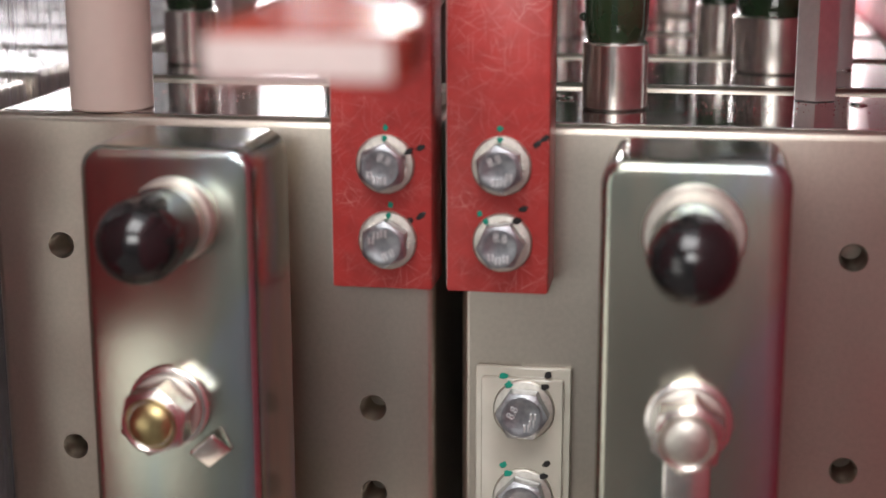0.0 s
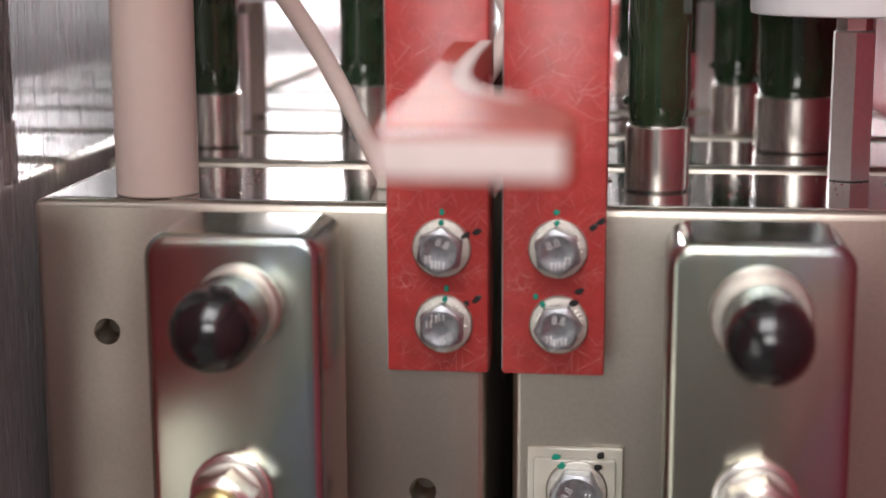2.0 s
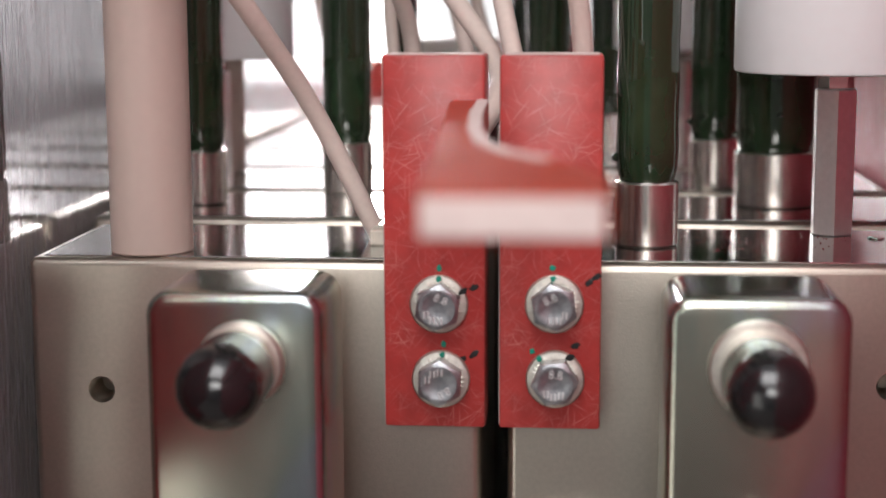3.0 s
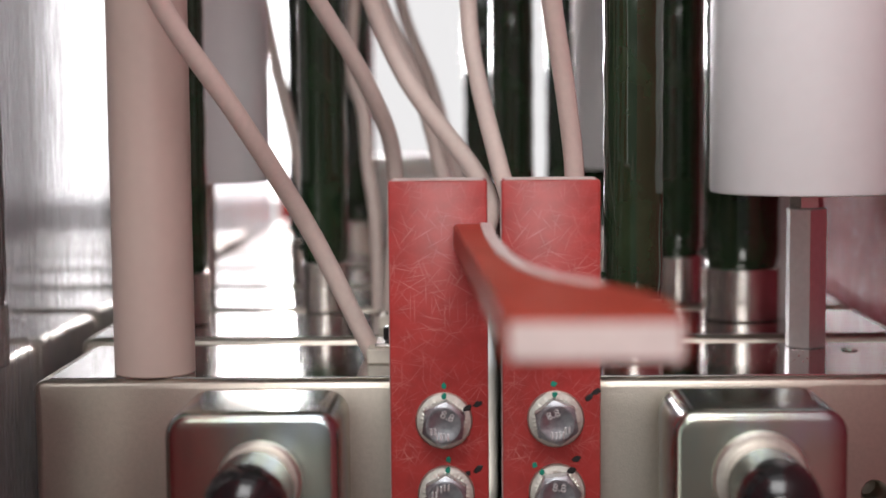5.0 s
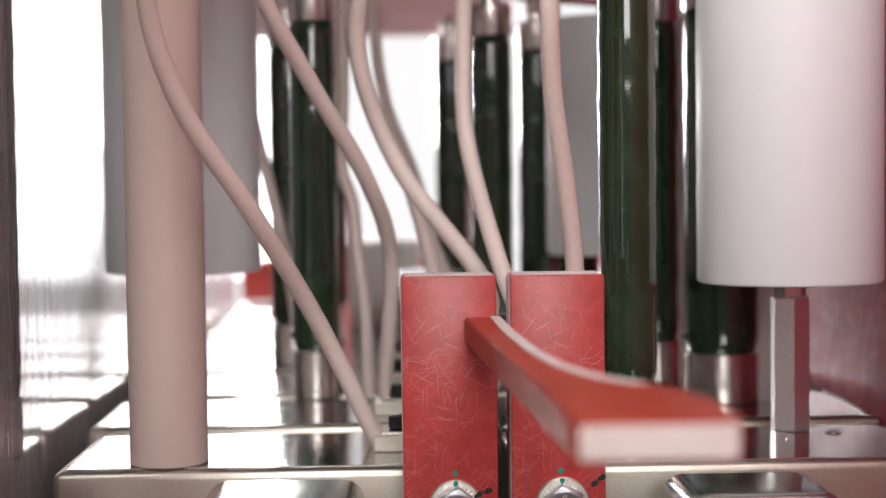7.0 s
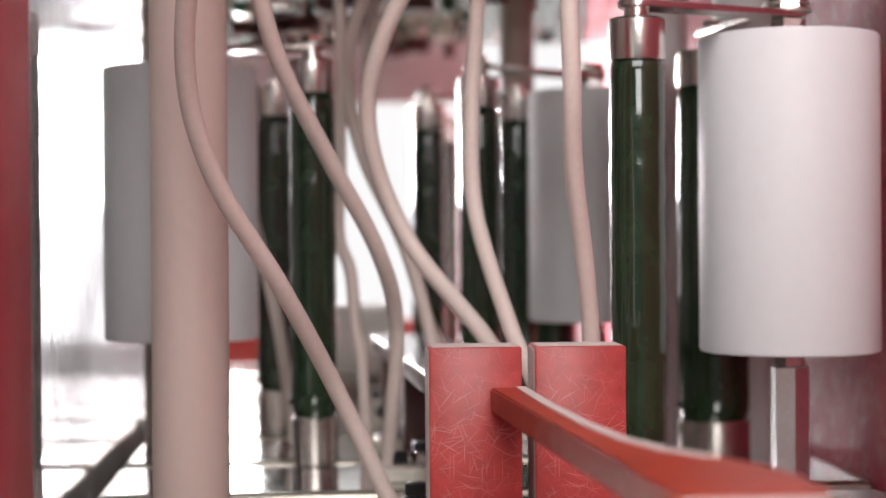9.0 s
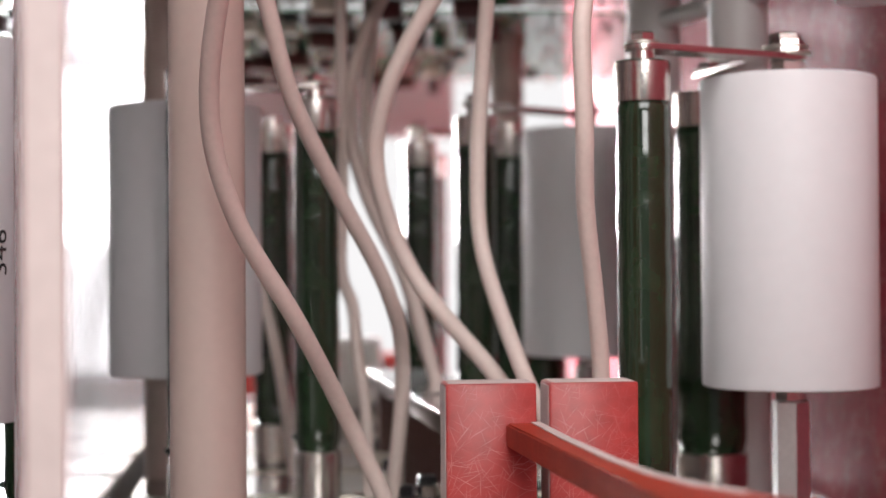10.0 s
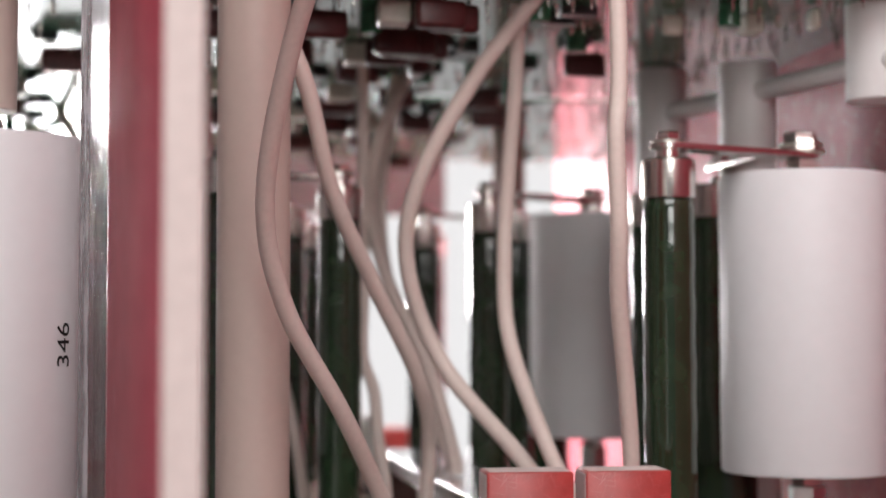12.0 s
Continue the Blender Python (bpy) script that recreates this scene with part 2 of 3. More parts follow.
def hexagon(flats, h0, h1, x=0, y=0, z=0, axis="z", turn=0.0, chamfer=0.6, bm=None):
    """A hexagonal bar or bolt head with chamfered end corners."""
    bm = bm or bmesh.new()
    r = flats / math.sqrt(3)
    rings = []
    for f, h in ((1 - chamfer / r, h0), (1, h0 + chamfer * 0.6), (1, h1 - chamfer * 0.6), (1 - chamfer / r, h1)):
        ring = []
        for i in range(6):
            a = math.pi / 3 * i + turn
            c, s = r * f * math.cos(a), r * f * math.sin(a)
            p = {"z": (c, s, h), "y": (c, h, s), "x": (h, c, s)}[axis]
            ring.append(bm.verts.new((p[0] + x, p[1] + y, p[2] + z)))
        rings.append(ring)
    for a, b in zip(rings, rings[1:]):
        for i in range(6):
            bm.faces.new((a[i], a[(i + 1) % 6], b[(i + 1) % 6], b[i]))
    bm.faces.new(rings[0])
    bm.faces.new(rings[-1])
    return bm


def sweep(points, r, seg=16, steps=14, bm=None):
    """A round cable along a smooth line through the points."""
    bm = bm or bmesh.new()
    pts = [Vector(p) for p in points]
    ext = [2 * pts[0] - pts[1], *pts, 2 * pts[-1] - pts[-2]]
    line = []
    for i in range(1, len(ext) - 2):
        a, b, c, d = ext[i - 1:i + 3]
        for k in range(steps):
            u = k / steps
            line.append(0.5 * (2 * b + (c - a) * u + (2 * a - 5 * b + 4 * c - d) * u * u + (3 * b - a - 3 * c + d) * u ** 3))
    line.append(pts[-1])
    side = Vector((1, 0, 0.01))
    rings = []
    for i, p in enumerate(line):
        t = (line[min(i + 1, len(line) - 1)] - line[max(i - 1, 0)]).normalized()
        side = (side - t * side.dot(t)).normalized()
        up = t.cross(side)
        rings.append([bm.verts.new(p + r * (math.cos(a) * side + math.sin(a) * up))
                      for a in (2 * math.pi * k / seg for k in range(seg))])
    for a, b in zip(rings, rings[1:]):
        for i in range(seg):
            bm.faces.new((a[i], a[(i + 1) % seg], b[(i + 1) % seg], b[i]))
    bm.faces.new(rings[0])
    bm.faces.new(rings[-1])
    return bm


# ---- the enclosure ----
def slab(name, mat, label, category, *b, kind="structure", bev=0.0):
    return tagged(part(name, box(*b, bev=bev), mat), label, category, "", kind)



slab("chassis_floor", NICKEL, "bare metal chassis floor under the housings", "floor", -379, 329, -90, 998, -12, 0)
slab("room_floor", FLOORM, "dark grey room floor below the machine", "floor", -1100, 900, -1199, 998, -420, -410)
slab("wall_east", REDWALL, "red fibre laminate side wall with pale fibres", "wall", 122, 130, -620, 620, -409, 519)
slab("wall_west", SHEET, "hazy clear plastic side sheet with fine upright scores", "wall", -131.5, -129.0, -38, 560, 0, 519)
slab("ceiling", GREYWALL, "plain grey top plate of the enclosure", "ceiling", -379, 329, -60, 620, 520, 528)
slab("wall_far_west", DARK, "plain dark outer wall", "wall", -388, -380, -90, 998, -409, 900)
# four walls out of view, toned for what the metal fronts reflect
slab("wall_far_east", REDWALL, "unseen red laminate wall added for red reflections", "wall", 330, 338, -350, 620, -409, 900)
slab("wall_south", DARKWALL, "unseen dark wall added for the metal to reflect", "wall", -1100, 900, -1210, -1200, -420, 1500)
slab("wall_room_west", GREYWALL, "unseen grey wall added for the metal to reflect", "wall", -1110, -1100, -1200, -100, -420, 1500)
slab("wall_room_east", DARKWALL, "unseen dark wall added for the metal to reflect", "wall", 900, 910, -1200, -300, -420, 1500)
# self-lit slab, added in place of the blown-out white distance
slab("backdrop", GLOW, "glowing white slab standing in for the overexposed background", "backdrop", -600, 900, 1000, 1004, -400, 900)
slab("window_1", WINDOW, "overexposed window far behind the machine", "window", -376, -110, 990, 996, 150, 600)

# red laminate panel standing forward of the side sheet, its pale sawn edge to the front
panel = thing("front_panel", -112, -120, 96, "red fibre laminate panel with a pale sawn front edge", "panel")
part("board", box(-3.2, 3.2, -78, 54, 0, 423, 0.4, 2), REDPANEL, panel)
part("lower_board", box(-3.2, 3.2, 8, 54, -70, -0.3, 0.4, 2), REDPANEL, panel)
part("sawn_edge", box(-3.0, 3.0, -78.6, -77.9, 0.5, 422.5, 0.2, 1), PALE, panel, "pale sawn front edge")
panel.rotation_euler.z = math.radians(7.8)


# ---- housings ----
def housing(x0, x1, y0, y1, holes=()):
    """A plated metal housing with rounded edges and tapped holes in its front."""
    h = thing("housing", (x0 + x1) / 2, (y0 + y1) / 2, 0, "nickel-plated metal housing with tapped holes, standing on the chassis floor", "housing", "metal housings")
    ox, oy = (x0 + x1) / 2, (y0 + y1) / 2
    bm = box(x0 - ox, x1 - ox, y0 - oy, y1 - oy, 0, 160, 2.2, 4)
    if holes:
        front = max((f for f in bm.faces if f.normal.y < -0.99), key=lambda f: f.calc_area())
        fill = list(front.edges)
        bmesh.ops.delete(bm, geom=[front], context="FACES_ONLY")
        for hx, hz, r in holes:
            rings = []
            for rr, dy in [(r, 0), (r * 0.86, 0.8)] + [(r * (0.86 if k % 2 else 0.78), 0.8 + 0.5 * k) for k in range(1, 20)]:
                rings.append([bm.verts.new((hx - ox + rr * math.cos(a), y0 - oy + dy, hz + rr * math.sin(a)))
                              for a in (2 * math.pi * k / 24 for k in range(24))])
            for a, b in zip(rings, rings[1:]):
                for i in range(24):
                    bm.faces.new((a[i], a[(i + 1) % 24], b[(i + 1) % 24], b[i]))
            bm.faces.new(rings[-1])
            fill += [bm.edges.get((rings[0][i], rings[0][(i + 1) % 24])) for i in range(24)]
        bmesh.ops.triangle_fill(bm, use_beauty=True, edges=fill)
    part("body", bm, NICKEL, h)
    part("lid", box(x0 - ox + 3.2, x1 - ox - 3.2, y0 - oy + 3.2, y1 - oy - 3.2, 159.4, 160.3, 0.25, 1), LID, h, "polished mirror-like lid")
    for sx in (-1, 1):
        part("lid_screw", lathe([(2.2, 160.2), (2.2, 160.6), (1.6, 160.9), (0.4, 160.9)], sx * (x1 - x0) * 0.32, 12, 0, 16), LID, h)
    return h


housing(-117, -5, 0, 60, [(-99.5, 127, 3.4), (-98.8, 74, 3.4), (-20.8, 88.6, 3.4), (-20.8, 66.2, 3.4)])
housing(1.2, 116, 0, 60, [(92.3, 131, 3.4), (92.8, 79, 3.4)])
for k in range(-1, 7):
    housing(-251, -134, 70 * k + 2, 70 * k + 62)
for k in range(1, 8):
    housing(-123, -5, 70 * k + 2, 70 * k + 62)
    housing(1.2, 119, 70 * k + 2, 70 * k + 62)


# ---- parts standing on the housings ----
def resistor(x, y, r, rise=0):
    t = thing("resistor", x, y, 160.3, "glossy dark green ceramic tube resistor with steel end caps", "resistor", "tube resistors")
    part("lower_cap", lathe([(r - 0.6, 0), (r, 0.6), (r, 15.9), (r - 0.5, 16.5), (r - 1.2, 16.7)]), STEEL, t)
    bm = bmesh.new()
    prof = [(r - 1.6, 15.5), (r - 0.9, 17.5), (r - 0.3, 20)] + [(r - 0.3 + 0.12 * math.sin(k * 1.9), 20 + k * (5.2 + rise / 19)) for k in range(1, 20)]
    prof += [(r - 0.3, 123.5 + rise), (r - 0.8, 126 + rise), (r - 1.6, 127.3 + rise)]
    lathe(prof, bm=bm)
    rnd = random.Random(int(x * 7 + y))
    for v in bm.verts:
        n = noise.noise(Vector((v.co.x * 0.2, v.co.y * 0.2, v.co.z * 0.05 + y)))
        v.co.x *= 1 + 0.012 * n
        v.co.y *= 1 + 0.012 * n
    part("body", bm, GREEN, t, "glazed dark green ceramic body")
    part("upper_cap", lathe([(r - 1.2, 126.6 + rise), (r - 0.2, 126.9 + rise), (r, 127.5 + rise), (r, 138.1 + rise), (r - 0.6, 138.7 + rise)]), STEEL, t)
    part("spacer", lathe([(3.6, 138.7 + rise), (3.6, 141.7 + rise)], seg=20), STEEL, t)
    part("bead", lathe([(0.3, 0), (1.1, 0.6), (1.2, 1.4), (0.3, 2.2)], -r + 0.2, -1.0, 19 + rnd.random() * 3, 12), GREEN, t)
    return t


for x, y, r in ((35.2, 29, 8.1), (77, 110, 12.2), (-56.5, 134, 8.1), (7, 195, 8.1), (-72, 235, 8.1),
                (-137, 22, 7.2), (-4, 320, 8.1), (62, 150, 8.1), (30, 262, 8.1), (-60, 330, 8.1), (10, 410, 8.1)):
    resistor(x, y, r)
resistor(-98, 104, 8.1, 6.5)
resistor(48, 291, 12.2)


def digits(word, size, raised):
    """Flat letters as a bmesh in millimetres, with a little depth."""
    c = bpy.data.curves.new("letters", "FONT")
    c.body, c.size, c.extrude, c.align_x, c.align_y = word, size, raised, "CENTER", "CENTER"
    ob = bpy.data.objects.new("letters", c)
    me = bpy.data.meshes.new_from_object(ob)
    bm = bmesh.new()
    bm.from_mesh(me)
    bpy.data.objects.remove(ob)
    bpy.data.meshes.remove(me)
    return bm


def capacitor(x, y, r=26.5, written="", top=True):
    t = thing("capacitor", x, y, 160.3, "white sleeved capacitor can on a hexagonal standoff" + (" with hand-written digits" if written else ""), "capacitor", "capacitor cans")
    part("standoff", hexagon(10.0, 0, 38.5, chamfer=0.5, turn=0.5), ALU, t, "bare aluminium hexagonal standoff")
    part("lower_nut", hexagon(8.0, 38.4, 42.0, chamfer=0.5), STEEL, t)
    part("stud", lathe([(2.6, 38), (2.6, 44)], seg=16), STEEL, t)
    part("can", lathe([(r - 3, 43.6), (r - 1.2, 42.9), (r - 0.3, 43.2), (r, 44.0), (r, 135.3), (r - 0.4, 136.1), (r - 1.6, 136.4), (r - 3, 135.6)], seg=80), CAPW, t)
    part("terminal", hexagon(9, 135.5, 141.7), STEEL, t)
    if written:
        bm = digits(written, 6.4, 0.02)
        bmesh.ops.subdivide_edges(bm, edges=bm.edges, cuts=2)
        for v in bm.verts:
            a = math.radians(-90 + 58) - v.co.y / r * 1.0
            v.co = Vector(((r + 0.12 + v.co.z) * math.cos(a), (r + 0.12 + v.co.z) * math.sin(a), 84 + v.co.x * 1.2))
        part("writing", bm, PAINTB, t, "black hand-written digits")
    return t


capacitor(85, 50)
capacitor(57.5, 231)
capacitor(69, 372)
capacitor(-102, 142)
capacitor(-158, -18, written="346")


def link_strip(x0, y0, x1, y1, z=302.0):
    """A flat metal strip with round ends, bolted down at both."""
    t = thing("link_strip", x0, y0, z, "plated metal link strip bolted across two terminals", "link strip", "metal link strips")
    dx, dy = x1 - x0, y1 - y0
    n, a = math.hypot(dx, dy), math.atan2(dy, dx)
    bm = bmesh.new()
    rim = [(5.5 * math.cos(b), 5.5 * math.sin(b)) for b in (math.pi / 2 + math.pi * k / 10 for k in range(11))]
    rim += [(n + 5.5 * math.cos(b), 5.5 * math.sin(b)) for b in (-math.pi / 2 + math.pi * k / 10 for k in range(11))]
    low = [bm.verts.new((p * math.cos(a) - q * math.sin(a), p * math.sin(a) + q * math.cos(a), 0)) for p, q in rim]
    high = [bm.verts.new((v.co.x, v.co.y, 1.8)) for v in low]
    bm.faces.new(low), bm.faces.new(high)
    for i in range(len(low)):
        bm.faces.new((low[i], low[(i + 1) % len(low)], high[(i + 1) % len(low)], high[i]))
    bmesh.ops.bevel(bm, geom=[e for e in bm.edges if abs(e.verts[0].co.z - e.verts[1].co.z) < 1e-6], offset=0.3, segments=1, affect="EDGES")
    part("strip", bm, STEEL, t)
    for px, py, f in ((0, 0, 6.5), (dx, dy, 9.0)):
        part("washer", lathe([(f * 0.78, 1.8), (f * 0.78, 2.6)], px, py, 0, 28), WASHER, t)
        part("bolt_head", hexagon(f, 2.6, 2.6 + f * 0.42, px, py, 0, turn=0.3 + px), STEEL, t)
    return t


link_strip(35.2, 29, 85, 50)
link_strip(77, 110, 85, 52, 304.2)
link_strip(-56.5, 134, -102, 142)
link_strip(7, 195, 57.5, 231)
link_strip(-4, 320, 69, 372)


def tube(x, y, r, z0, z1, mat=TUBEW, label="plain beige plastic support tube standing upright"):
    t = thing("support_tube", x, y, z0, label, "tube", "support tubes")
    n = z1 - z0
    part("barrel", lathe([(r - 0.4, 0), (r, 0.4), (r, n - 0.4), (r - 0.4, n), (r - 2.2, n), (r - 2.4, n - 6)], seg=56), mat, t)
    return t


tube(-88.6, 11.5, 10.2, 160.3, 351)
tube(-112, 195, 9, 160.3, 351)
tube(38, 325, 8, 160.3, 351)
tube(-157, -17, 7.5, 304, 519, label="short pale plastic tube over the capacitor terminal")
for x, y in ((90, 119), (74, 178)):
    tube(x, y, 10.2, 160.3, 344 if y < 150 else 351, WHITE, "white plastic support tube with a rod through it")
tube(111, 51, 10.2, 321, 519, WHITE, "white plastic tube hanging from the top plate")
rod = tagged(part("cross_rod", sweep([(70, 193, 333), (90, 119, 333), (101, 78, 333), (112, 40, 333)], 3.6), WHITE), "white plastic rod passing through the tubes", "rod")


# ---- bolts, bars and covers on the front ----
def bolt(x, y, z, turn, word="8.8", flats=9.6, washer=6.8):
    """A hexagon bolt with a serrated washer, its head towards the front; the mark is raised on the head."""
    t = thing("hex_bolt", x, y, z, "zinc-plated hexagon bolt with a serrated washer and raised marks", "bolt", "hexagon bolts")
    bm = bmesh.new()
    rings = []
    n = 64
    for r, h, tooth in ((washer, 0, 0), (washer, -1.0, 0), (washer - 0.35, -1.35, 0), (washer - 0.9, -1.4, 0.0), (washer - 1.9, -1.5, 0.22), (3.0, -1.5, 0)):
        rings.append([bm.verts.new((r * math.cos(2 * math.pi * i / n), h - (tooth if i % 2 else 0), r * math.sin(2 * math.pi * i / n))) for i in range(n)])
    for a, b in zip(rings, rings[1:]):
        for i in range(n):
            bm.faces.new((a[i], a[(i + 1) % n], b[(i + 1) % n], b[i]))
    bm.faces.new(rings[0]), bm.faces.new(rings[-1])
    part("washer", bm, WASHER, t, "dull serrated washer", angle=20)
    head = hexagon(flats, -6.4, -1.5, axis="y", turn=turn, chamfer=0.9)
    lathe([(flats * 0.45, -6.3), (flats * 0.44, -6.7), (flats * 0.36, -6.75), (flats * 0.32, -6.6), (0.3, -6.6)], axis="y", seg=32, bm=head)
    part("head", head, BOLTM, t)
    bm = digits(word, 2.7, 0.16)
    for v in bm.verts:
        v.co = Vector((v.co.x, -6.68 - v.co.z, v.co.y + 2.3))
    bmesh.ops.rotate(bm, verts=bm.verts, cent=(0, 0, 0), matrix=Matrix.Rotation(turn, 3, "Y"))
    part("grade_mark", bm, MARKM, t)
    bm = bmesh.new()
    for k in range(3):
        a = turn + math.pi + (k - 1) * 0.62
        for q in (-0.45, 0.45):
            box(2.9 * math.sin(a) + q - 0.26, 2.9 * math.sin(a) + q + 0.26, -6.95, -6.5, 2.9 * math.cos(a) - 0.85, 2.9 * math.cos(a) + 0.85, 0.1, 1, bm)
    part("maker_mark", bm, MARKM, t)
    return t


def paint_mark(x, y, z, mat, r, stretch, turn, label):
    bm = bmesh.new()
    rnd = random.Random(int(x * 31 + z * 17))
    ring = []
    for i in range(14):
        a = 2 * math.pi * i / 14
        q = r * (1 + 0.22 * rnd.uniform(-1, 1))
        px, pz = q * stretch * math.cos(a), q * math.sin(a)
        ring.append((px * math.cos(turn) - pz * math.sin(turn), px * math.sin(turn) + pz * math.cos(turn)))
    low = [bm.verts.new((px, 0, pz)) for px, pz in ring]
    high = [bm.verts.new((px * 0.85, -0.12, pz * 0.85)) for px, pz in ring]
    bm.faces.new(low), bm.faces.new(high)
    for i in range(14):
        bm.faces.new((low[i], low[(i + 1) % 14], high[(i + 1) % 14], high[i]))
    return tagged(part("paint_mark", bm, mat, at=(x, y, z)), label, "paint mark", "paint marks")


GM, BK = "small green paint dot marking a tightened bolt", "small black ink mark beside a bolt"


def red_bar(x0, x1):
    c = (x0 + x1) / 2
    t = thing("red_bar", c, -7, 123, "upright red fibre laminate bar with pale fibres bolted to the housing", "bar", "red laminate bars")
    part("bar", box(x0 - c, x1 - c, -7.2, 6.9, 0, 87, 0.7, 2), REDBAR, t)
    part("sawn_edge", box(x0 - c - 0.15, x0 - c + 0.1, -6.3, 6.2, 0.8, 86.2, 0.05, 1), PALE, t, "pale sawn edge of the laminate")
    part("sawn_top", box(x0 - c + 0.9, x1 - c - 0.9, -6.2, 6.1, 86.9, 87.15, 0.05, 1), PALE, t, "pale sawn top of the laminate")
    return t


red_bar(-27, -3.4)
red_bar(-0.1, 23.4)
for x, z, a, marks in ((-14.1, 152.6, 0.4, ((0, 8.3, 0), (0, 6.1, 0), (8.1, 3.8, 1), (5.7, 3.2, 1))),
                       (-13.7, 134.8, 2.6, ((0.6, 8.2, 0), (0.4, 6.0, 0), (7.7, 5.8, 1), (4.9, 4.6, 1))),
                       (12.6, 152.9, 5.9, ((-0.4, 8.3, 0), (-0.3, 6.1, 0), (7.9, 5.0, 1), (9.7, 6.4, 1))),
                       (12.9, 135.2, 0.1, ((-5.4, 6.4, 0), (-3.7, 4.9, 0), (4.7, 7.8, 1), (3.5, 5.4, 1)))):
    bolt(x, -14.25, z, a)
    for dx, dz, k in marks:
        on = math.hypot(dx, dz) < 6.6
        paint_mark(x + dx, -15.75 if on else -14.22, z + dz, PAINTB if k else PAINTG, 0.75, 1.6 if k else 0.9, 0.5 if k else 0, BK if k else GM)

# red laminate handle reaching out from the bars: a slim stem that spreads into a blunt end
def slice_of(plan, z0, z1, bev):
    bm = bmesh.new()
    low = [bm.verts.new((x, y, z0)) for x, y in plan]
    high = [bm.verts.new((x, y, z1)) for x, y in plan]
    bm.faces.new(low), bm.faces.new(high)
    for i in range(len(plan)):
        bm.faces.new((low[i], low[(i + 1) % len(plan)], high[(i + 1) % len(plan)], high[i]))
    bmesh.ops.bevel(bm, geom=list(bm.edges), offset=bev, segments=2, affect="EDGES")
    return bm


handle = thing("handle_strip", 0, -14.6, 193.6, "orange-red laminate handle jutting from the bars with pale sawn end", "handle")
edge = [(-2.6, 0), (-1.6, -40), (0.6, -80), (3.4, -104), (8, -120), (14, -130), (19, -139), (21.6, -150)]
part("strip", slice_of([(-11.5, 0), *edge, (22, -168), (20.4, -170), (-0.6, -170), (-2.4, -168), (-3.6, -135), (-7, -75)], 0, 6.2, 0.5), REDSTRIP, handle)
# pale raw chamfer; the backlight it catches is put into this strip's colour
rim = edge[:6]
part("glint_rim", slice_of([*rim, *[(x - 2.6, y - 0.4) for x, y in rim[::-1]]], 6.0, 6.45, 0.08), PALE, handle, "pale rim along one side, backlit glint put into its colour")
part("sawn_end", box(-1.6, 21.0, -170.4, -169.9, 0.6, 5.6, 0.2, 1), PALE, handle, "pale sawn end")

# second strip further in, lying behind the bars
strip = thing("rear_strip", -15, 90, 190, "dark metal strip lying level with a shiny top face", "strip")
part("strip", box(-9, 20, -56, 172, 0, 6, 0.8, 2), BRONZE, strip)
for y in (-45, 60, 140):
    part("support_block", box(-7, 9, y, y + 12, -29.7, 0, 0.5, 1), BRONZE, strip)
part("cover_foil", box(-8.4, 19.4, -55, 171, 6, 6.4, 0.1, 1), FOIL, strip, "shiny metal foil along the top")
strip.rotation_euler.z = math.radians(2.9)


